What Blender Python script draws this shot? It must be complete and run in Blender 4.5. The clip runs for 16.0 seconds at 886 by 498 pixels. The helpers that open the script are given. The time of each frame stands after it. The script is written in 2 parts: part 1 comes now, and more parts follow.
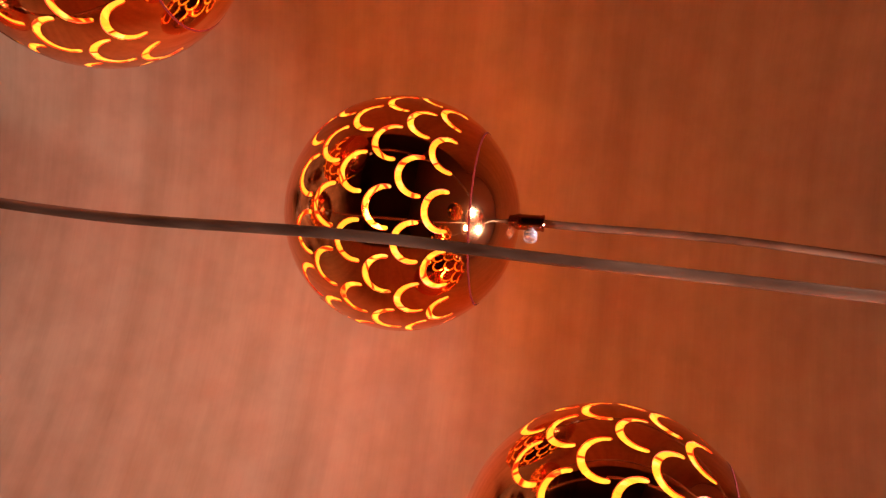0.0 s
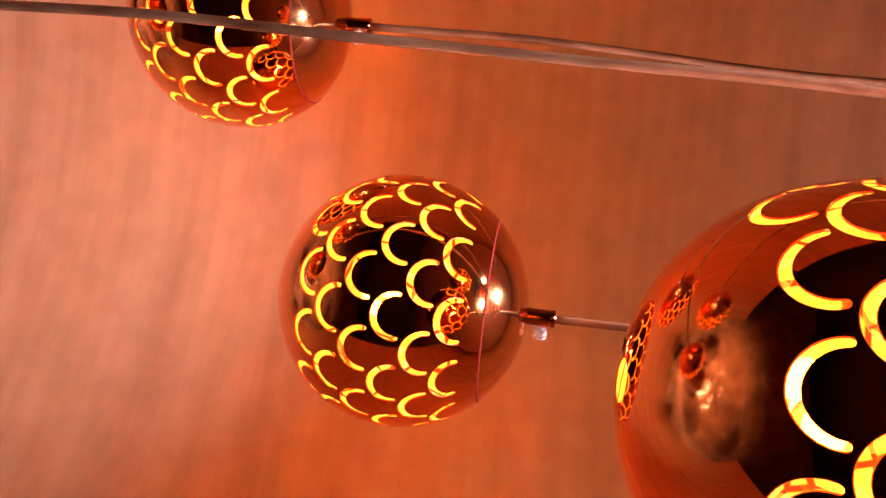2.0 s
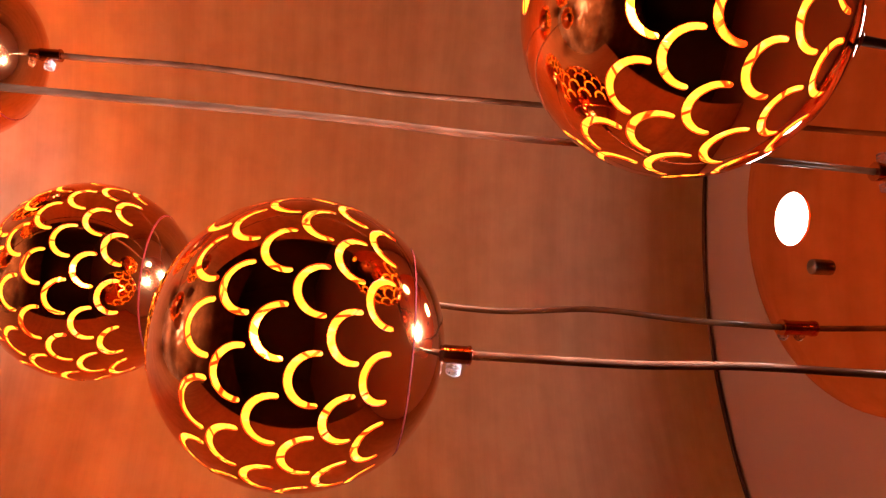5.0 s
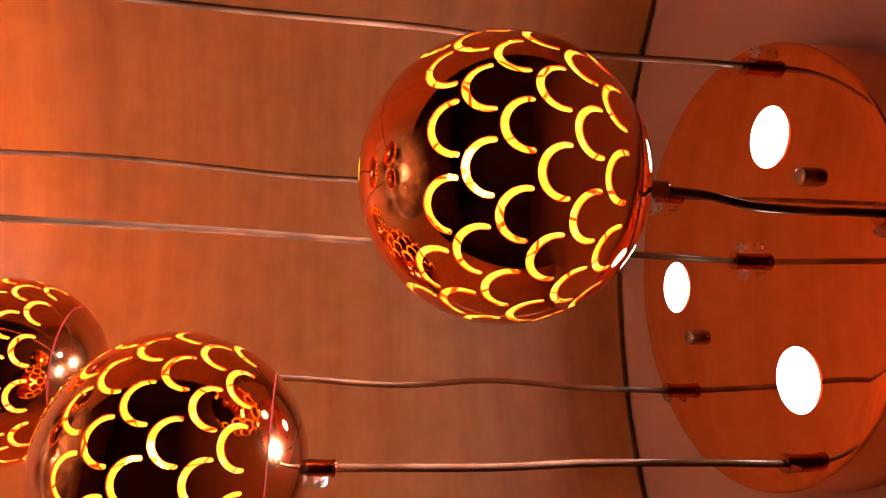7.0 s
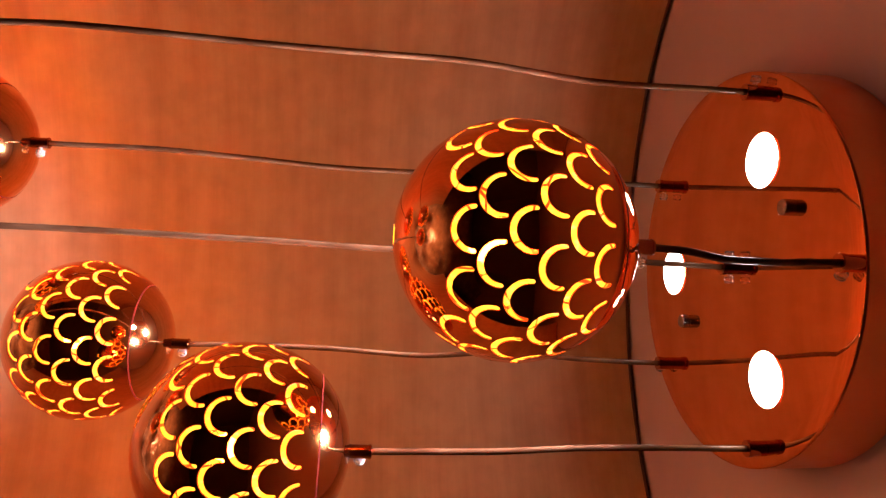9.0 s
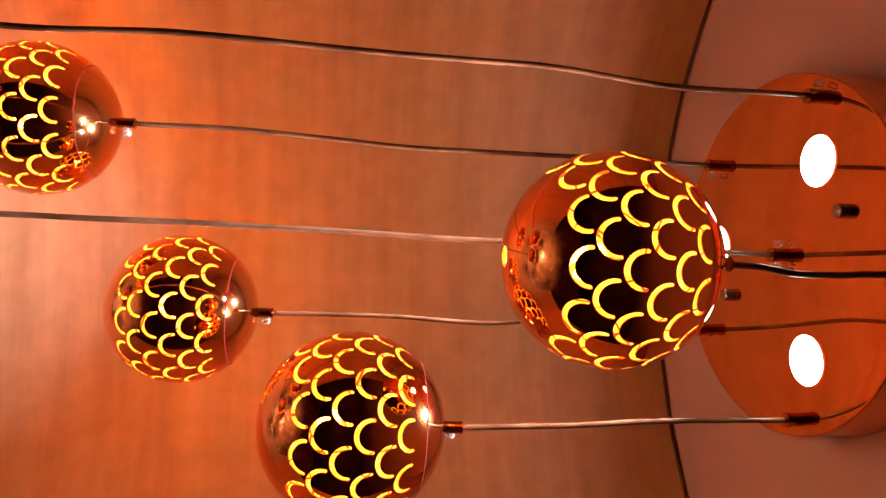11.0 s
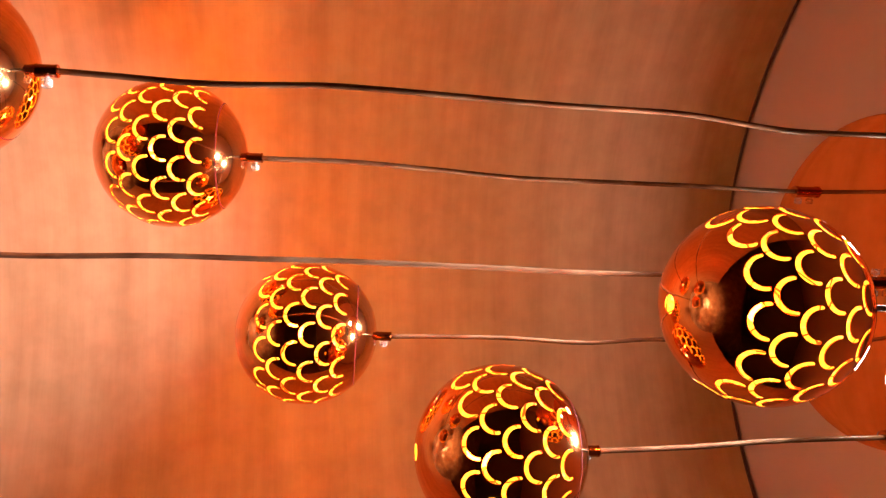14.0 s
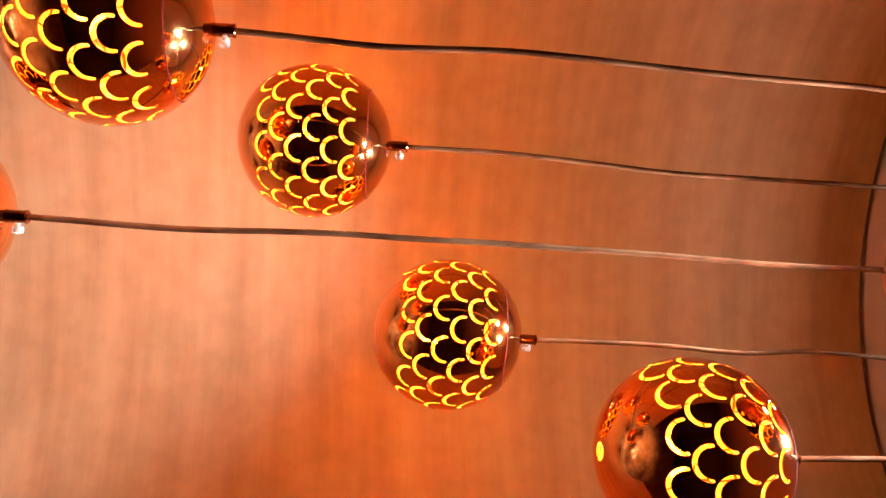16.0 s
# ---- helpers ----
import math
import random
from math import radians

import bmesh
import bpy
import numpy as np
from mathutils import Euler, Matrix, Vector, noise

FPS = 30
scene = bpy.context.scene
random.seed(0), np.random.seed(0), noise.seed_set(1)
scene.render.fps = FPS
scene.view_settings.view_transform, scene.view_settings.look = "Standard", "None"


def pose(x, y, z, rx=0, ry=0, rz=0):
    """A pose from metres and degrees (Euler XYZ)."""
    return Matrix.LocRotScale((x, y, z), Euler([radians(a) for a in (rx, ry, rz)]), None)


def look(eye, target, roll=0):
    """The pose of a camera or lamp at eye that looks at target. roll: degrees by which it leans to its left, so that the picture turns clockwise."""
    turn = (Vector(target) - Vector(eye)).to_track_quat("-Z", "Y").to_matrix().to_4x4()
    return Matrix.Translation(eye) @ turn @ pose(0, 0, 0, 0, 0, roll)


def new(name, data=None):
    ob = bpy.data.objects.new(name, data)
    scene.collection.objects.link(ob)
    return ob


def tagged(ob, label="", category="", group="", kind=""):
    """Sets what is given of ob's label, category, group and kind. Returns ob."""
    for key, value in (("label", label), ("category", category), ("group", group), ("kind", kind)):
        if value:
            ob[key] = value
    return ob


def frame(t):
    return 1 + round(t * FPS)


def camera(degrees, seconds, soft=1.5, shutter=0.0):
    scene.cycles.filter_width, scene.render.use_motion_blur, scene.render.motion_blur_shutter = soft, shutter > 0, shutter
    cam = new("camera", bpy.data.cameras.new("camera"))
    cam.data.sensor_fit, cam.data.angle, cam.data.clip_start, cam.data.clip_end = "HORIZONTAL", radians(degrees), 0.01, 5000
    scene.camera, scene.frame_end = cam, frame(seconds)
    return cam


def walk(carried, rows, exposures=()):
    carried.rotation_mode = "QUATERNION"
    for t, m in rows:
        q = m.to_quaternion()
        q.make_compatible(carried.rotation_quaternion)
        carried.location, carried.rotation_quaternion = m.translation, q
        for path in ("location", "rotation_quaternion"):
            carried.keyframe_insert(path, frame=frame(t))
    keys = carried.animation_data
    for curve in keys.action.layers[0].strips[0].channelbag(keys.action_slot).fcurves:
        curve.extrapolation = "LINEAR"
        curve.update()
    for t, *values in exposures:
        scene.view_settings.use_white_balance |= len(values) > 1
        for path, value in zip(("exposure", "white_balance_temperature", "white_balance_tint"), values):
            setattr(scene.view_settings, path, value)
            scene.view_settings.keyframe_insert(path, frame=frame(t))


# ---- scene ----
cam = camera(62.18, 16.0, soft=1.35)
ROWS = [
    (0.0, look((0.0586, 0.2181, -0.2949), (-0.1504, 0.6683, -0.3554), 95.76)),
    (0.5, look((0.0647, 0.2151, -0.2934), (-0.1086, 0.6830, -0.3268), 95.65)),
    (1.0, look((0.0739, 0.2061, -0.2729), (-0.0827, 0.6805, -0.2928), 96.22)),
    (1.5, look((0.0883, 0.2059, -0.2511), (-0.0404, 0.6888, -0.2675), 95.17)),
    (2.0, look((0.0995, 0.1884, -0.2226), (-0.0249, 0.6723, -0.2432), 96.00)),
    (2.5, look((0.1087, 0.1663, -0.2139), (-0.0099, 0.6518, -0.1965), 95.81)),
    (3.0, look((0.1197, 0.1580, -0.1881), (0.0165, 0.6446, -0.1372), 93.73)),
    (3.5, look((0.1248, 0.1466, -0.1792), (0.0294, 0.6350, -0.1305), 94.06)),
    (4.0, look((0.1170, 0.1189, -0.1543), (0.0114, 0.6044, -0.0992), 94.74)),
    (4.5, look((0.1153, 0.0885, -0.1288), (0.0059, 0.5716, -0.0604), 93.85)),
    (7.0, look((0.0515, 0.0149, -0.0655), (-0.0440, 0.4974, 0.0246), 91.73)),
    (7.5, look((0.0385, -0.0067, -0.0457), (-0.0489, 0.4770, 0.0457), 91.94)),
    (8.0, look((0.0208, -0.0280, -0.0504), (-0.0397, 0.4604, 0.0379), 92.12)),
    (8.5, look((0.0003, -0.0400, -0.0641), (-0.0406, 0.4517, 0.0171), 91.43)),
    (9.0, look((-0.0169, -0.0545, -0.0768), (-0.0351, 0.4393, -0.0007), 91.50)),
    (9.5, look((-0.0321, -0.0611, -0.0990), (-0.0289, 0.4344, -0.0321), 91.55)),
    (12.0, look((-0.1041, -0.0945, -0.1717), (-0.0350, 0.3898, -0.0683), 90.47)),
    (12.5, look((-0.1142, -0.0963, -0.1879), (-0.0452, 0.3861, -0.0759), 90.83)),
    (13.0, look((-0.1194, -0.0967, -0.2062), (-0.0513, 0.3852, -0.0914), 90.86)),
    (13.5, look((-0.1206, -0.0961, -0.2310), (-0.0532, 0.3880, -0.1253), 90.61)),
    (14.0, look((-0.1178, -0.0909, -0.2584), (-0.0555, 0.3961, -0.1639), 90.39)),
    (14.5, look((-0.1097, -0.0858, -0.2806), (-0.0526, 0.4033, -0.1940), 90.13)),
    (15.0, look((-0.0969, -0.0715, -0.3043), (-0.0486, 0.4205, -0.2295), 90.34)),
    (15.5, look((-0.0836, -0.0611, -0.3246), (-0.0459, 0.4317, -0.2490), 91.20)),
    (16.0, look((-0.0589, -0.0432, -0.3442), (-0.0359, 0.4511, -0.2722), 91.92)),
]
walk(cam, ROWS, [(0.0, -0.98, 6500, 30), (1.0, -0.8, 6600, 34), (2.5, -0.32, 6800, 36), (4.5, -0.28, 6800, 36), (7.0, -0.32, 6700, 29), (8.0, -0.52, 6600, 27), (9.5, -0.2, 6500, 24), (12.0, -0.03, 6500, 16), (14.0, 0.15, 6500, 11), (16.0, 0.1, 6500, 5)])

# ---- world and light ----
world = bpy.data.worlds.new("dark_room_air")
world.use_nodes = True
world.node_tree.nodes["Background"].inputs[0].default_value = (0.5, 0.42, 0.4, 1)
world.node_tree.nodes["Background"].inputs[1].default_value = 0.01
scene.world = world
GLOW_WATTS = 5.5
GLOW_COLOUR = (1.0, 0.235, 0.02)
SPOT_WATTS = 130.0
SPOT_COLOUR = (0.84, 0.86, 1.0)

# the plan, in metres; the ceiling is 2.4 m over the floor
R = 0.06                      # globe radius
CEIL = 0.2498
FLOOR = CEIL - 2.4
BASE = -0.92                  # added flat bottom of the niche, out of view
FACE = 0.2050                 # underside of the canopy
HUB = Vector((-0.0263, 0.4337, FACE))
CANOPY_R = 0.1377
NICHE = Vector((-0.0183, 0.2799))
NICHE_R = 0.4323
SEAM_LAT = 44.0


# ---- materials ----
def material(name):
    m = bpy.data.materials.new(name)
    m.use_nodes = True
    nt = m.node_tree
    return m, nt, nt.nodes["Principled BSDF"], nt.nodes["Material Output"]


def noise_of(nt, scale, stretch=(1, 1, 1), detail=4.0, rough=0.55):
    co = nt.nodes.new("ShaderNodeTexCoord")
    mp = nt.nodes.new("ShaderNodeMapping")
    mp.inputs["Scale"].default_value = stretch
    nz = nt.nodes.new("ShaderNodeTexNoise")
    nz.inputs["Scale"].default_value = scale
    nz.inputs["Detail"].default_value = detail
    nz.inputs["Roughness"].default_value = rough
    nt.links.new(co.outputs["Object"], mp.inputs[0])
    nt.links.new(mp.outputs[0], nz.inputs["Vector"])
    return nz


def ramp(nt, fac, stops):
    r = nt.nodes.new("ShaderNodeValToRGB")
    while len(r.color_ramp.elements) < len(stops):
        r.color_ramp.elements.new(0.5)
    for e, (p, c) in zip(r.color_ramp.elements, stops):
        e.position, e.color = p, (*c, 1)
    nt.links.new(fac, r.inputs[0])
    return r


def mixed(nt, a, b, fac=0.5, blend="MULTIPLY"):
    mx = nt.nodes.new("ShaderNodeMix")
    mx.data_type, mx.blend_type = "RGBA", blend
    mx.inputs[0].default_value = fac
    nt.links.new(a, mx.inputs[6])
    nt.links.new(b, mx.inputs[7])
    return mx.outputs[2]


def bump(nt, height, bsdf, strength=0.2, distance=0.001):
    bp = nt.nodes.new("ShaderNodeBump")
    bp.inputs["Strength"].default_value = strength
    bp.inputs["Distance"].default_value = distance
    nt.links.new(height, bp.inputs["Height"])
    nt.links.new(bp.outputs[0], bsdf.inputs["Normal"])


def make_veneer():
    m, nt, b, _ = material("wood_veneer")
    grain = noise_of(nt, 5.0, (0.6, 0.6, 8.0), 5, 0.55)
    fine = noise_of(nt, 30.0, (0.8, 0.8, 22.0), 5, 0.65)
    cloud = noise_of(nt, 42.0, (1, 1, 1), 3)
    c1 = ramp(nt, grain.outputs[0], [(0.32, (0.42, 0.235, 0.112)), (0.5, (0.48, 0.285, 0.142)), (0.68, (0.54, 0.325, 0.168))])
    c2 = ramp(nt, fine.outputs[0], [(0.3, (0.955, 0.945, 0.935)), (0.6, (1, 1, 1))])
    # mottling of the wood, and the globes' blotchy cast light painted into it
    cast_mottle = ramp(nt, cloud.outputs[0], [(0.35, (0.86, 0.835, 0.80)), (0.62, (1, 1, 1))])
    col = mixed(nt, mixed(nt, c1.outputs[0], c2.outputs[0], 1.0), cast_mottle.outputs[0], 0.8)
    nt.links.new(col, b.inputs["Base Color"])
    b.inputs["Roughness"].default_value = 0.55
    bump(nt, fine.outputs[0], b, 0.05, 0.0004)
    return m


def make_plaster(name, colour, dark=0.9):
    m, nt, b, _ = material(name)
    big = noise_of(nt, 5.0, (1, 1, 1), 4)
    small = noise_of(nt, 160.0, (1, 1, 1), 3)
    c = ramp(nt, big.outputs[0], [(0.3, tuple(v * dark for v in colour)), (0.7, colour)])
    nt.links.new(c.outputs[0], b.inputs["Base Color"])
    b.inputs["Roughness"].default_value = 0.8
    bump(nt, small.outputs[0], b, 0.15, 0.0004)
    return m


def make_added_base():
    """Glossy brown of the added niche bottom, slightly uneven, that mirrors the lamps above it."""
    m, nt, b, _ = material("polished_added_base")
    cloud = noise_of(nt, 9.0, (1, 1, 1), 5)
    c = ramp(nt, cloud.outputs[0], [(0.3, (0.09, 0.045, 0.025)), (0.55, (0.15, 0.085, 0.05)), (0.75, (0.24, 0.16, 0.11))])
    nt.links.new(c.outputs[0], b.inputs["Base Color"])
    b.inputs["Roughness"].default_value = 0.09
    b.inputs["Coat Weight"].default_value = 0.6
    b.inputs["Coat Roughness"].default_value = 0.04
    bump(nt, noise_of(nt, 16.0, (1, 1, 1), 2).outputs[0], b, 0.6, 0.012)
    return m


def make_metal(name, colour, rough, smear=0.06, flaw=0.0):
    m, nt, b, _ = material(name)
    nz = noise_of(nt, 40.0, (1, 1, 1), 3)
    lo, hi = max(rough - smear, 0.015), rough + smear
    rr = nt.nodes.new("ShaderNodeMapRange")
    rr.inputs["From Min"].default_value, rr.inputs["From Max"].default_value = 0.35, 0.7
    rr.inputs["To Min"].default_value, rr.inputs["To Max"].default_value = lo, hi
    nt.links.new(nz.outputs[0], rr.inputs["Value"])
    nt.links.new(rr.outputs[0], b.inputs["Roughness"])
    b.inputs["Base Color"].default_value = (*colour, 1)
    b.inputs["Metallic"].default_value = 1.0
    if flaw:
        bump(nt, noise_of(nt, 22.0, (1, 1, 1), 2).outputs[0], b, flaw, 0.0005)
    return m


def make_pane():
    """Frosted amber pane, lit from inside the globe; it lets part of the lamp's light through."""
    m, nt, b, out = material("lit_amber_pane")
    nt.nodes.remove(b)
    info = nt.nodes.new("ShaderNodeObjectInfo")
    streak = noise_of(nt, 200.0, (1, 1, 0.5), 2)
    c = ramp(nt, streak.outputs[0], [(0.30, (1.0, 0.42, 0.015)), (0.45, (1.0, 0.53, 0.022)), (0.60, (1.0, 0.58, 0.035)), (0.74, (1.0, 0.74, 0.16))])
    # thin dark ribs behind the pane, at other places in each one
    co = nt.nodes.new("ShaderNodeTexCoord")
    rib = nt.nodes.new("ShaderNodeTexVoronoi")
    rib.voronoi_dimensions, rib.feature = "4D", "DISTANCE_TO_EDGE"
    rib.inputs["Scale"].default_value = 52.0
    shift = nt.nodes.new("ShaderNodeMath")
    shift.operation = "MULTIPLY"
    shift.inputs[1].default_value = 40.0
    nt.links.new(info.outputs["Random"], shift.inputs[0])
    nt.links.new(shift.outputs[0], rib.inputs["W"])
    nt.links.new(co.outputs["Object"], rib.inputs["Vector"])
    dark = ramp(nt, rib.outputs["Distance"], [(0.016, (0.32, 0.06, 0.08)), (0.032, (1, 1, 1))])
    em = nt.nodes.new("ShaderNodeEmission")
    nt.links.new(mixed(nt, c.outputs[0], dark.outputs[0], 1.0), em.inputs[0])
    st = nt.nodes.new("ShaderNodeMapRange")
    st.inputs["To Min"].default_value, st.inputs["To Max"].default_value = 4.5, 6.0
    nt.links.new(info.outputs["Random"], st.inputs["Value"])
    nt.links.new(st.outputs[0], em.inputs[1])
    tr = nt.nodes.new("ShaderNodeBsdfTransparent")
    mx = nt.nodes.new("ShaderNodeMixShader")
    mx.inputs[0].default_value = 0.55
    nt.links.new(tr.outputs[0], mx.inputs[1])
    nt.links.new(em.outputs[0], mx.inputs[2])
    nt.links.new(mx.outputs[0], out.inputs[0])
    return m


def make_emitter(name, colour, strength):
    m, nt, b, out = material(name)
    b.inputs["Base Color"].default_value = (0.8, 0.8, 0.78, 1)
    b.inputs["Emission Color"].default_value = (*colour, 1)
    b.inputs["Emission Strength"].default_value = strength
    return m


def make_clear(name, colour, rough=0.15, transmission=0.9):
    m, nt, b, _ = material(name)
    b.inputs["Base Color"].default_value = (*colour, 1)
    b.inputs["Roughness"].default_value = rough
    b.inputs["Transmission Weight"].default_value = transmission
    b.inputs["IOR"].default_value = 1.46
    return m


def make_cord():
    m, nt, b, _ = material("tinted_clear_cord")
    twist = noise_of(nt, 60.0, (1, 1, 0.35), 3)
    c = ramp(nt, twist.outputs[0], [(0.35, (0.055, 0.018, 0.007)), (0.62, (0.165, 0.078, 0.038))])
    nt.links.new(c.outputs[0], b.inputs["Base Color"])
    b.inputs["Roughness"].default_value = 0.2
    b.inputs["Specular IOR Level"].default_value = 0.1
    return m


VENEER = make_veneer()
CEILING_PAINT = make_plaster("ceiling_paint", (0.62, 0.43, 0.39))
ADDED_BASE = make_added_base()
ROOM_PAINT = make_plaster("dark_room_paint", (0.2, 0.16, 0.145))
FLOOR_WOOD = make_plaster("dark_floor", (0.12, 0.08, 0.06))
GAP = make_plaster("shadow_gap", (0.11, 0.05, 0.035))
SHELL = make_metal("rose_gold_mirror", (0.96, 0.31, 0.08), 0.055, 0.02, 0.05)
CAP = make_metal("rose_gold_satin", (0.94, 0.42, 0.15), 0.06, 0.02)
COPPER = make_metal("polished_copper", (0.62, 0.22, 0.10), 0.05, 0.02)
# copper darkened in its colour for the unlit room that the sleeves mirror
SLEEVE = make_metal("copper_with_dark_reflection", (0.40, 0.13, 0.06), 0.06, 0.02)
CANOPY_METAL = make_metal("canopy_rose_gold", (0.92, 0.36, 0.13), 0.035, 0.012)
CANOPY_SIDE = make_metal("canopy_brushed_side", (0.85, 0.36, 0.15), 0.38, 0.08)
CHROME = make_metal("dark_chrome", (0.42, 0.36, 0.33), 0.16, 0.05)
SEAM = make_plaster("seam_red_gasket", (0.05, 0.003, 0.0012))
SEAM.node_tree.nodes["Principled BSDF"].inputs["Specular IOR Level"].default_value = 0.02
PANE = make_pane()
# orange halo round each lit slot, painted as glowing bands on its pane
PANE_HALO = make_emitter("painted_amber_halo", (1.0, 0.17, 0.008), 0.7)
PANE_HALO.node_tree.nodes["Principled BSDF"].inputs["Base Color"].default_value = (0.35, 0.06, 0.01, 1)
SPOT_LENS = make_emitter("white_led_lens", (1.0, 0.90, 0.76), 45.0)
CLEAR = make_clear("clear_plastic", (0.95, 0.88, 0.82))
CORD = make_cord()


# ---- mesh helpers ----
def mesh_of(name, bm, mat, smooth=True):
    me = bpy.data.meshes.new(name)
    bm.normal_update()
    bm.to_mesh(me)
    bm.free()
    me.materials.append(mat)
    if smooth:
        for p in me.polygons:
            p.use_smooth = True
    return me


def part(name, me, parent, label="", at=None):
    ob = new(name, me)
    ob.parent = parent
    if at is not None:
        ob.matrix_basis = at
    if label:
        ob["label"] = label
    return ob


def lathe(profile, steps=40, closed=False):
    """Turns a profile of (radius, height) round the z axis."""
    bm = bmesh.new()
    rings = []
    for r, z in profile:
        if r < 1e-7:
            rings.append([bm.verts.new((0, 0, z))])
        else:
            rings.append([bm.verts.new((r * math.cos(2 * math.pi * k / steps), r * math.sin(2 * math.pi * k / steps), z)) for k in range(steps)])
    pairs = list(zip(rings, rings[1:]))
    if closed:
        pairs.append((rings[-1], rings[0]))
    for a, b in pairs:
        for k in range(steps):
            q = (k + 1) % steps
            if len(a) == 1:
                bm.faces.new((a[0], b[q], b[k]))
            elif len(b) == 1:
                bm.faces.new((a[k], a[q], b[0]))
            else:
                bm.faces.new((a[k], a[q], b[q], b[k]))
    bmesh.ops.recalc_face_normals(bm, faces=bm.faces)
    return bm


def sharpen(me, degrees=35):
    me.set_sharp_from_angle(angle=radians(degrees))
    return me


# ---- the setting: curved niche wall, ceiling, dark room in front ----
def niche_wall():
    bm = bmesh.new()
    top, bottom, thick = CEIL - 0.004, FLOOR, 0.03
    n = 96
    prof = []
    for k in range(n + 1):
        a = radians(-8 + 196 * k / n)
        prof.append((math.cos(a), math.sin(a)))
    cols = []
    for cx, cy in prof:
        col = []
        for rad in (NICHE_R, NICHE_R + thick):
            for z in (bottom, top):
                col.append(bm.verts.new((NICHE.x + rad * cx, NICHE.y + rad * cy, z)))
        cols.append(col)
    for a, b in zip(cols, cols[1:]):
        bm.faces.new((a[0], b[0], b[1], a[1]))
        bm.faces.new((a[2], a[3], b[3], b[2]))
        bm.faces.new((a[1], b[1], b[3], a[3]))
        bm.faces.new((a[0], a[2], b[2], b[0]))
    for c in (cols[0], cols[-1]):
        bm.faces.new((c[0], c[1], c[3], c[2]))
    bmesh.ops.recalc_face_normals(bm, faces=bm.faces)
    me = sharpen(mesh_of("niche_wall", bm, VENEER))
    return tagged(new("wall_niche", me), "concave wall clad in warm brown wood veneer", "wall", kind="structure")


def gap_bead():
    # dark bead drawn where the gap between wall and ceiling lies in shade
    bm = bmesh.new()
    n, m, rr = 96, 8, 0.0014
    rings = []
    for k in range(n + 1):
        a = radians(-8 + 196 * k / n)
        ring = []
        for j in range(m):
            b = 2 * math.pi * j / m
            rad = NICHE_R - 0.0005 + rr * math.cos(b)
            ring.append(bm.verts.new((NICHE.x + rad * math.cos(a), NICHE.y + rad * math.sin(a), CEIL - 0.004 + rr * math.sin(b))))
        rings.append(ring)
    for a, b in zip(rings, rings[1:]):
        for j in range(m):
            bm.faces.new((a[j], a[(j + 1) % m], b[(j + 1) % m], b[j]))
    for c in (rings[0], rings[-1]):
        bm.faces.new(c)
    bmesh.ops.recalc_face_normals(bm, faces=bm.faces)
    return tagged(new("trim", mesh_of("trim", bm, GAP)), "thin dark bead standing in for the shadow gap under the ceiling", "trim", kind="structure")


def box(name, lo, hi, mat, label, category):
    bm = bmesh.new()
    bmesh.ops.create_cube(bm, size=1.0)
    for v in bm.verts:
        v.co = Vector([l + (h - l) * (c + 0.5) for l, h, c in zip(lo, hi, v.co)])
    return tagged(new(name, mesh_of(name, bm, mat, False)), label, category, kind="structure")


def niche_base():
    """The added flat bottom of the niche, a half disc that runs straight towards the room."""
    # unseen surface, added to bounce light and fill the globes' lower reflections
    bm = bmesh.new()
    n, r, z0, z1 = 48, NICHE_R - 0.001, BASE - 0.06, BASE
    outline = [(NICHE.x + r * math.cos(radians(180 * k / n)), NICHE.y + r * math.sin(radians(180 * k / n))) for k in range(n + 1)]
    outline += [(-1.249, NICHE.y), (-1.249, -0.4), (1.249, -0.4), (1.249, NICHE.y)]
    low, high = [bm.verts.new((x, y, z0)) for x, y in outline], [bm.verts.new((x, y, z1)) for x, y in outline]
    bm.faces.new(high)
    bm.faces.new(low[::-1])
    for k in range(len(outline)):
        q = (k + 1) % len(outline)
        bm.faces.new((low[k], low[q], high[q], high[k]))
    bmesh.ops.recalc_face_normals(bm, faces=bm.faces)
    return tagged(new("floor_niche", mesh_of("floor_niche", bm, ADDED_BASE, False)), "unseen brown surface added under the lamps for the globes' reflections", "counter", kind="structure")


niche_wall()
gap_bead()
niche_base()
box("ceiling", (-1.25, -1.5, CEIL), (1.25, 0.75, CEIL + 0.08), CEILING_PAINT, "plain matt off-white painted ceiling", "ceiling")
box("floor", (-1.25, -1.5, FLOOR - 0.1), (1.25, 0.75, FLOOR), FLOOR_WOOD, "dark wooden floor in shade", "floor")
box("wall_front", (-1.25, -1.6, FLOOR), (1.25, -1.5, CEIL), ROOM_PAINT, "dark painted wall of the unlit room", "wall")
box("wall_left", (-1.35, -1.5, FLOOR), (-1.25, 0.75, CEIL), ROOM_PAINT, "dark painted wall of the unlit room", "wall")
box("wall_right", (1.25, -1.5, FLOOR), (1.35, 0.75, CEIL), ROOM_PAINT, "dark painted wall of the unlit room", "wall")
box("wall_back_left", (-1.25, 0.30, FLOOR), (NICHE.x - NICHE_R - 0.031, 0.36, CEIL), ROOM_PAINT, "dark painted wall beside the niche", "wall")
box("wall_back_right", (NICHE.x + NICHE_R + 0.031, 0.30, FLOOR), (1.25, 0.36, CEIL), ROOM_PAINT, "dark painted wall beside the niche", "wall")


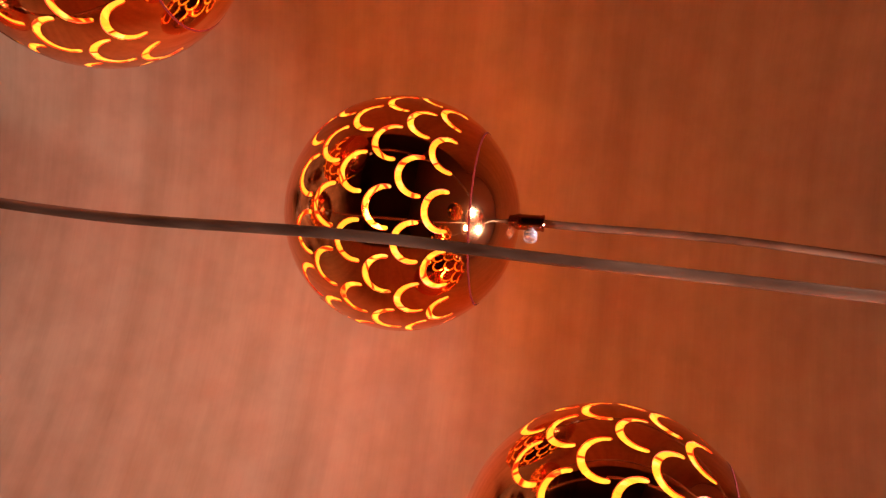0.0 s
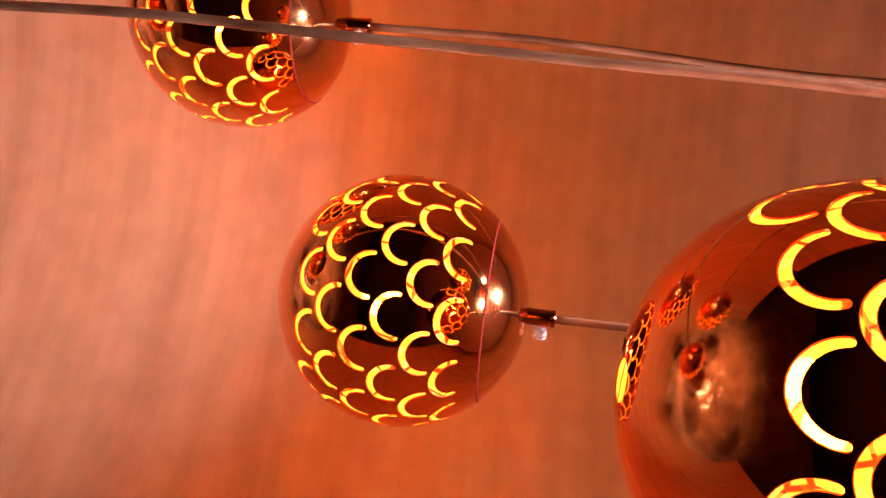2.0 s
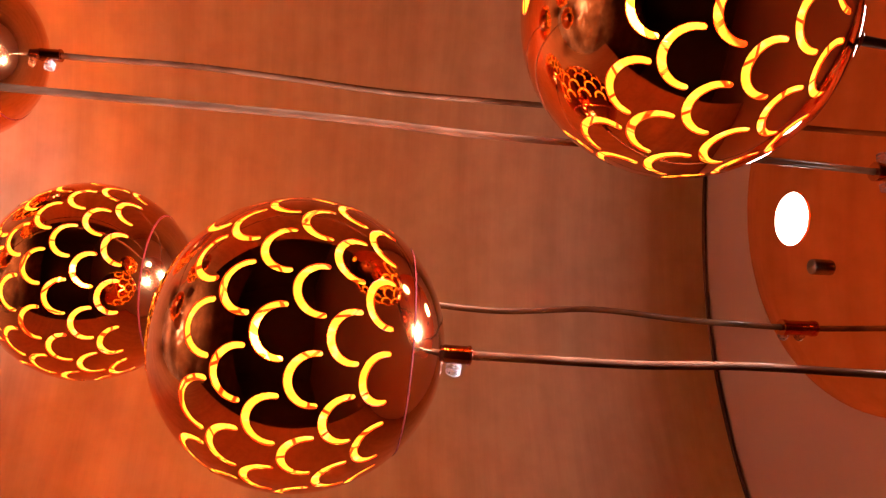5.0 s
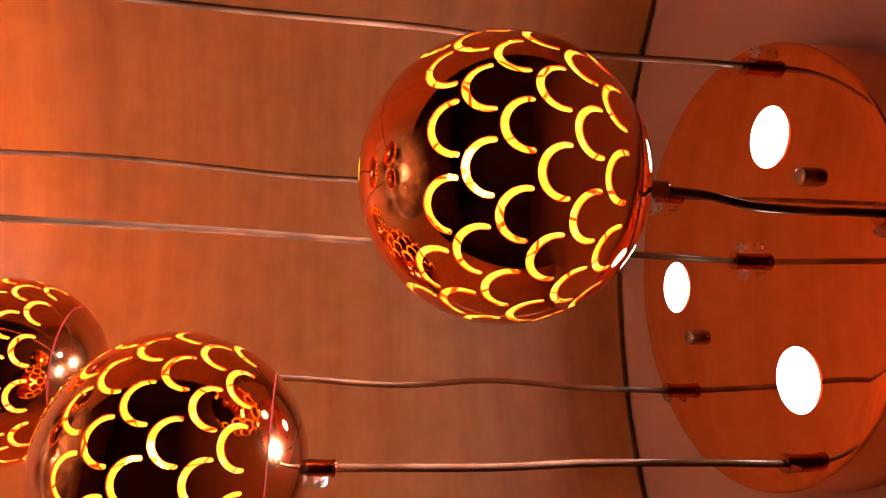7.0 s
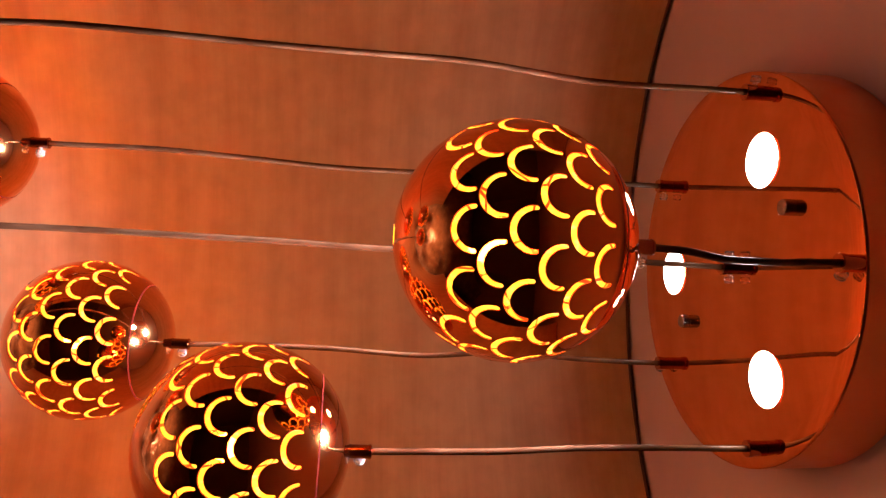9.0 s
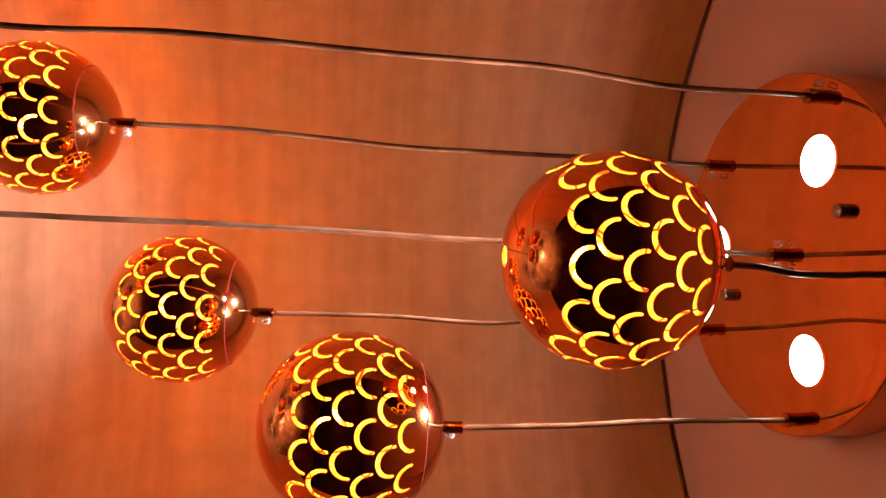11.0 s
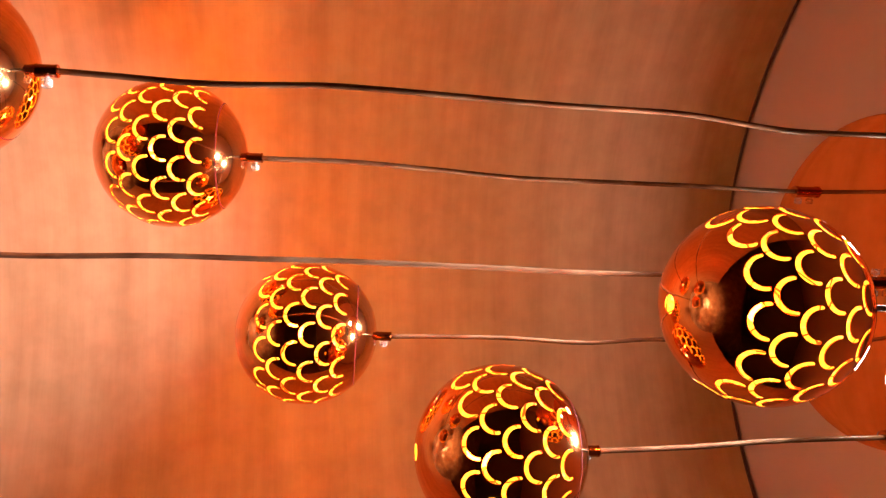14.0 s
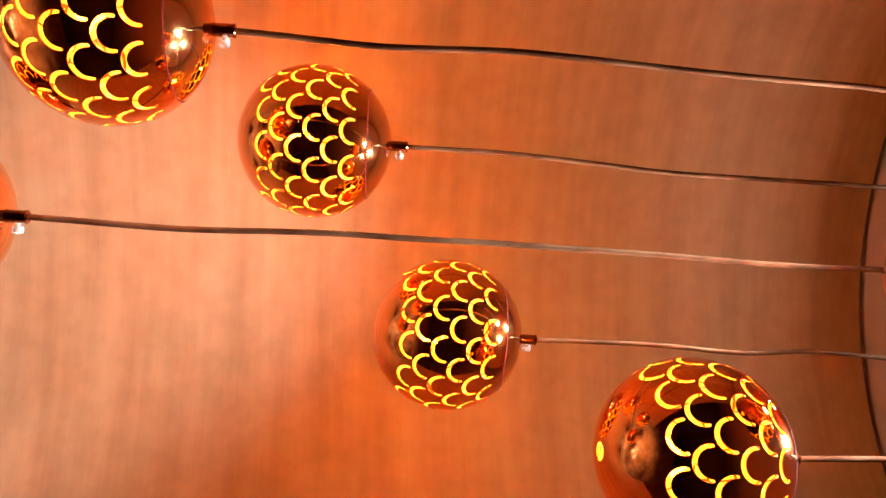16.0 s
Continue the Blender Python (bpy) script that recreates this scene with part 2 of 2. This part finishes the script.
# ---- the canopy on the ceiling ----
def rounded_disc(radius, z0, z1, edge):
    pts = [(0, z0)]
    pts += [(radius * f, z0) for f in (0.25, 0.5, 0.75, 0.9)]
    for k in range(5):
        a = radians(90 * k / 4)
        pts.append((radius - edge + edge * math.sin(a), z0 + edge - edge * math.cos(a)))
    pts += [(radius, z1)]
    return pts


def grip_meshes():
    body = [(0, 0.0), (0.0022, 0.0), (0.0050, 0.0), (0.0050, -0.0092), (0.0055, -0.0096),
            (0.0055, -0.0122), (0.0051, -0.0127), (0.0022, -0.0127), (0.0020, -0.0110)]
    screw = [(0, 0.0), (0.0015, 0.0), (0.0015, 0.003), (0.0031, 0.0032), (0.0034, 0.0037), (0.0031, 0.0046), (0.0034, 0.0055), (0.0031, 0.0064), (0.0034, 0.0072), (0.0028, 0.0078), (0.0012, 0.0078), (0.001, 0.0066), (0, 0.0066)]
    return (sharpen(mesh_of("cord_grip", lathe(body, 28), COPPER)), sharpen(mesh_of("set_screw", lathe(screw, 14), CLEAR)))


GRIP, SCREW = grip_meshes()
# ends of the cords at the canopy, and globe centres with the way their tops lean
PENDANTS = {
    "a": ((-0.1430, 0.3935), (-0.1632, 0.4141, -0.4796), (0.0002, -0.0025), -56.5, 0),
    "b": ((-0.0955, 0.5225), (-0.1129, 0.5497, -0.3628), (0.0008, -0.0057), -64.7, 1),
    "c": ((-0.0270, 0.4217), (-0.0485, 0.4470, -0.6050), (0.0010, -0.0050), -77.1, 2),
    "d": ((-0.0281, 0.3019), (-0.0350, 0.2990, 0.0131), (0.0015, -0.0004), -76.6, 3),
    "e": ((0.0515, 0.5200), (0.0366, 0.5382, -0.2533), (0.0028, -0.0055), -102.9, 4),
    "f": ((0.0908, 0.3890), (0.0831, 0.3783, -0.1223), (0.0036, 0.0012), -73.2, 5),
}
SPOTS = ((-0.0977, 0.3925), (-0.0240, 0.5162), (0.0461, 0.3874))
NUTS = ((-0.0635, 0.3606), (0.0149, 0.4908))


def canopy():
    base = tagged(new("ceiling_canopy"), "round polished rose-gold canopy with three lit spots, fixed to the ceiling", "ceiling lamp")
    base.matrix_basis = Matrix.Translation((HUB.x, HUB.y, CEIL))
    depth = CEIL - FACE
    prof = rounded_disc(CANOPY_R, -depth, -0.0005, 0.0016)
    k = next(i for i, p in enumerate(prof) if abs(p[0] - CANOPY_R) < 1e-6)
    part("face_plate", sharpen(mesh_of("face_plate", lathe(prof[:k + 1], 128), CANOPY_METAL), 60), base, "mirror-polished rose-gold face")
    part("side_band", mesh_of("side_band", lathe(prof[k:], 128), CANOPY_SIDE), base, "satin rose-gold side")
    rim = [(0.0183, 0.0), (0.0183, -0.0004), (0.0186, -0.0006), (0.0189, -0.0004), (0.0189, 0.0)]
    lens = [(0, -0.0010), (0.0120, -0.0010), (0.0180, -0.0006), (0.0183, 0.0)]
    rim_me, lens_me = mesh_of("spot_rim", lathe(rim, 48), CANOPY_METAL), mesh_of("spot_lens", lathe(lens, 48), SPOT_LENS)
    for x, y in SPOTS:
        at = Matrix.Translation((x - HUB.x, y - HUB.y, -depth - 0.0002))
        s = part("spot_light", rim_me, base, "flush spot with a thin rim", at)
        part("lens", lens_me, s, "glaring white lit lens")
    nut = [(0.0052, 0.0), (0.0052, -0.0056), (0.0049, -0.0068), (0.0040, -0.0074), (0, -0.0075)]
    nut_me = sharpen(mesh_of("cap_nut", lathe(nut, 24), CHROME))
    for x, y in NUTS:
        part("cap_nut", nut_me, base, "dark chrome cap nut", Matrix.Translation((x - HUB.x, y - HUB.y, -depth - 0.0001)))
    for n, ((x, y), *_rest) in enumerate(PENDANTS.values()):
        g = part("cord_grip", GRIP, base, "polished copper cord grip", Matrix.Translation((x - HUB.x, y - HUB.y, -depth - 0.0001)))
        for turn in ((0, 180) if n == 2 else (200 if n in (0,) else 15 * n,)):
            part("set_screw", SCREW, g, "clear plastic screw", pose(0, 0, -0.0059, 0, 90, turn) @ Matrix.Translation((0, 0, 0.0035)))
    return base


canopy()

# ---- the pendant globes ----
ROWS_LAT = [-34.5 + 12.5 * k for k in range(6)]
STEP = 30.0
ARC_R, ARC_OPEN = 8.8, 94.0
LIFT = 4.0


def slot_distance(lon, lat):
    """Signed distance, in degrees of arc, to the nearest crescent slot; negative inside."""
    best = 99.0
    for k, row in enumerate(ROWS_LAT):
        cy = row + LIFT
        if abs(lat - cy) > 16:
            continue
        off = (STEP / 2 if k % 2 else 0.0)
        dx = ((lon - off + STEP / 2) % STEP - STEP / 2) * math.cos(radians(row))
        dy = lat - cy
        ang = math.degrees(math.atan2(dx, -dy))
        half = 1.46 - 0.46 * (min(abs(ang), ARC_OPEN) / ARC_OPEN) ** 2
        if abs(ang) <= ARC_OPEN:
            d = abs(math.hypot(dx, dy) - ARC_R) - half
        else:
            s = radians(ARC_OPEN if ang > 0 else -ARC_OPEN)
            d = math.hypot(dx - ARC_R * math.sin(s), dy + ARC_R * math.cos(s)) - half
        best = min(best, d)
    return best


def on_globe(lon, lat, radius=R):
    a, b = radians(lon), radians(lat)
    return (radius * math.cos(b) * math.cos(a), radius * math.cos(b) * math.sin(a), radius * math.sin(b))


HOLE_LAT = -84.6


def snapped(lon, lat, step):
    """Moves a grid point that lies close to a slot's rim onto it."""
    d = slot_distance(lon, lat)
    if abs(d) < 0.75 * step:
        e = 0.05
        c = max(math.cos(radians(lat)), 0.2)
        gx = (slot_distance(lon + e / c, lat) - slot_distance(lon - e / c, lat)) / (2 * e)
        gy = (slot_distance(lon, lat + e) - slot_distance(lon, lat - e)) / (2 * e)
        g = gx * gx + gy * gy
        if g > 0.2:
            lon, lat = lon - d * gx / g / c, lat - d * gy / g
    return lon, lat


def shell_mesh():
    """The mirrored lower bowl, pierced by crescent slots and a round hole at its foot."""
    step = 0.75
    bm = bmesh.new()
    lats = [HOLE_LAT + (-48 - HOLE_LAT) * k / 14 for k in range(15)]
    n_lat = int(round((SEAM_LAT + 48) / step))
    lats += [-48 + (SEAM_LAT + 48) * k / n_lat for k in range(1, n_lat + 1)]
    n_lon = int(360 / step)
    tile = int(STEP / step)
    grid = {}
    cache = {}
    for i, lat in enumerate(lats):
        for j in range(n_lon):
            key = (i, j % tile)
            if key not in cache:
                lon0 = (j % tile) * step
                cache[key] = snapped(lon0, lat, step) if -47 < lat < SEAM_LAT - 0.5 else (lon0, lat)
            lo, la = cache[key]
            grid[i, j] = (bm.verts.new(on_globe(lo + (j // tile) * STEP, la)), lo + (j // tile) * STEP, la)
    inside = {}
    for i in range(len(lats) - 1):
        for j in range(n_lon):
            q = [grid[i, j], grid[i, (j + 1) % n_lon], grid[i + 1, (j + 1) % n_lon], grid[i + 1, j]]
            key = (i, j % tile)
            if key not in inside:
                lons = [c[1] if abs(c[1] - q[0][1]) < 180 else c[1] + 360 for c in q]
                inside[key] = slot_distance(sum(lons) / 4, sum(c[2] for c in q) / 4) < 0
            if not inside[key]:
                bm.faces.new([c[0] for c in q])
    for v in [v for v in bm.verts if not v.link_faces]:
        bm.verts.remove(v)
    me = mesh_of("globe_shell", bm, SHELL)
    return me


def slot_pane_mesh(k):
    """One crescent pane of a row, at longitude 0, a little inside the shell."""
    row = ROWS_LAT[k]
    bm = bmesh.new()
    n = 14
    strips = []
    for s in range(-1, n + 2):
        ang = ARC_OPEN * (2 * min(max(s / n, -0.02), 1.02) - 1)
        half = 1.46 - 0.46 * min(abs(ang) / ARC_OPEN, 1) ** 2
        if s in (-1, n + 1):
            ang = (ARC_OPEN + 7.5) * (1 if s > 0 else -1)
            half *= 0.55
        a = radians(ang)
        row_of = []
        for off in (-half - 0.35, 0.17 - half, half - 0.17, half + 0.35):
            rr = ARC_R + off
            row_of.append(bm.verts.new(on_globe(rr * math.sin(a) / math.cos(radians(row)), row + LIFT - rr * math.cos(a), R * 0.992)))
        strips.append(row_of)
    for one, two in zip(strips, strips[1:]):
        # the two outer strips carry the painted halo
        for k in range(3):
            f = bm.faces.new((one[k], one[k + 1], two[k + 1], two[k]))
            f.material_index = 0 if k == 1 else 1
    bmesh.ops.recalc_face_normals(bm, faces=bm.faces)
    me = mesh_of("light_slot", bm, PANE)
    me.materials.append(PANE_HALO)
    return me


def globe_meshes():
    cap = [(R * math.cos(radians(a)), R * math.sin(radians(a))) for a in [SEAM_LAT + 0.5 + (86.0 - SEAM_LAT - 0.5) * k / 14 for k in range(15)]]
    seam = [(R * 1.002 * math.cos(radians(SEAM_LAT + d)), R * 1.002 * math.sin(radians(SEAM_LAT + d))) for d in (-0.45, 0.0, 0.45)]
    seam = seam + [(R * 0.997 * math.cos(radians(SEAM_LAT + d)), R * 0.997 * math.sin(radians(SEAM_LAT + d))) for d in (0.45, -0.45)]
    h = R * math.cos(radians(HOLE_LAT)) + 0.0003
    foot = [(0, -R * 0.994), (h, -R * 0.991)]
    sleeve = [(0, R - 0.0012), (0.0042, R - 0.0012), (0.0042, R + 0.0004), (0.0040, R + 0.0008), (0.0040, R + 0.0110), (0.0043, R + 0.0113), (0.0043, R + 0.0122),
              (0.0039, R + 0.0126), (0.0019, R + 0.0126), (0.0017, R + 0.011)]
    return {
        "cap": mesh_of("cap", lathe(cap, 96), CAP),
        "seam": sharpen(mesh_of("seam_ring", lathe(seam, 96, True), SEAM), 50),
        "foot": mesh_of("foot_pane", lathe(foot, 24), PANE),
        "sleeve": sharpen(mesh_of("sleeve", lathe(sleeve, 28), SLEEVE)),
    }


SHELL_MESH = shell_mesh()
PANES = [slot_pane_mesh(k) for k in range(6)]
MESHES = globe_meshes()


# sideways bows of the six cords: place along the cord, millimetres
BOWS = [
    [(0.12, 0.6), (0.3, -4.3), (0.48, -3.7), (0.66, -4.2), (0.84, 1.8)],
    [(0.12, -1.2), (0.3, 0.4), (0.48, 3.3), (0.66, 1.2), (0.84, 1.0)],
    [(0.12, 1.4), (0.3, -2.5), (0.48, -2.1), (0.66, -0.4), (0.84, -1.2)],
    [(0.16, 0.0), (0.42, 2.8), (0.66, 2.3), (0.85, 0.8)],
    [(0.12, -1.0), (0.3, -0.9), (0.48, 1.9), (0.66, -3.8), (0.84, -0.2)],
    [(0.3, 0.5), (0.55, -1.2), (0.8, -0.6)],
]


def cord_mesh(start, end, seed, bows):
    """A stiff cord with slight kinks from one point to another."""
    rng = random.Random(seed)
    n = 60
    span = end - start
    length = span.length
    waves = [(rng.uniform(0.8, 3.6), rng.uniform(0, 6.28), rng.uniform(0, 6.28), rng.uniform(0.3, 1.0)) for _ in range(4)]
    knots = [(0.0, 0.0), *bows, (1.0, 0.0)]
    bm = bmesh.new()
    rings = []
    m, rr = 10, 0.0020
    for k in range(n + 1):
        u = k / n
        env = math.sin(math.pi * u) ** 0.7 * min(1.0, length / 0.35)
        p = start + span * u
        for (u0, d0), (u1, d1) in zip(knots, knots[1:]):
            if u0 <= u <= u1:
                w = (u - u0) / (u1 - u0)
                p = p + Vector(((d0 + (d1 - d0) * w * w * (3 - 2 * w)) * 0.001, 0, 0))
                break
        for f, ph, az, am in waves:
            d = 0.0007 * am * env * math.sin(2 * math.pi * f * u * length / 0.4 + ph)
            p = p + Vector((d * math.cos(az), d * math.sin(az), 0))
        ring = [bm.verts.new(p + Vector((rr * math.cos(2 * math.pi * j / m), rr * math.sin(2 * math.pi * j / m), 0))) for j in range(m)]
        rings.append(ring)
    for a, b in zip(rings, rings[1:]):
        for j in range(m):
            bm.faces.new((a[j], a[(j + 1) % m], b[(j + 1) % m], b[j]))
    bm.faces.new(rings[0][::-1])
    bm.faces.new(rings[-1])
    return mesh_of("cord", bm, CORD)


LABELS = [
    "lit rose-gold mirrored globe with crescent slots, low on a long cord",
    "lit rose-gold mirrored globe with crescent slots, close to the wall",
    "lit rose-gold mirrored globe with crescent slots, hung lowest of all",
    "lit rose-gold mirrored globe with crescent slots, just under the canopy",
    "lit rose-gold mirrored globe with crescent slots, at middle height",
    "lit rose-gold mirrored globe with crescent slots, on a short cord",
]


def pendant(top, centre, lean, phase, seed):
    lamp = tagged(new("pendant_lamp"), LABELS[seed], "pendant lamp", "pendant globes under the canopy")
    c = Vector(centre)
    axis = Vector((lean[0], lean[1], 0.0725)).normalized()
    turn = Vector((0, 0, 1)).rotation_difference(axis).to_matrix().to_4x4() @ Matrix.Rotation(radians(phase - STEP / 2), 4, "Z")
    lamp.matrix_basis = Matrix.Translation(c) @ turn
    shell = part("shell", SHELL_MESH, lamp, "mirror-plated rose-gold bowl pierced by crescents")
    for k in range(6):
        for j in range(12):
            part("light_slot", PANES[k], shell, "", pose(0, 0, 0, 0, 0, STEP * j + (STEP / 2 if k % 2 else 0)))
    part("foot_pane", MESHES["foot"], shell, "small round glowing opening")
    part("cap", MESHES["cap"], lamp, "smooth satin rose-gold cap")
    part("seam_ring", MESHES["seam"], lamp, "thin dark red seam")
    sl = part("sleeve", MESHES["sleeve"], lamp, "copper cord sleeve")
    part("set_screw", SCREW, sl, "clear plastic screw", pose(0, 0, R + 0.0064, 0, 90, -phase + STEP / 2 + (-20 + 13 * seed)) @ Matrix.Translation((0, 0, 0.0028)))
    inv = lamp.matrix_basis.inverted()
    start = c + axis * (R + 0.0105)
    end = Vector((top[0], top[1], FACE - 0.011))
    part("cord", cord_mesh(start, end, seed + 11, BOWS[seed]), lamp, "tinted clear flex", inv)
    light = bpy.data.lights.new("globe_led", "POINT")
    light.energy, light.color, light.shadow_soft_size = GLOW_WATTS, GLOW_COLOUR, 0.012
    new("globe_led", light).matrix_basis = Matrix.Translation(c + axis * 0.014)
    return lamp


for top, centre, lean, phase, seed in PENDANTS.values():
    pendant(top, centre, lean, phase, seed)

for x, y in SPOTS:
    light = bpy.data.lights.new("canopy_spot", "SPOT")
    light.energy, light.color, light.shadow_soft_size = SPOT_WATTS, SPOT_COLOUR, 0.018
    light.spot_size, light.spot_blend = radians(47), 0.8
    new("canopy_spot", light).matrix_basis = Matrix.Translation((x, y, FACE - 0.004))
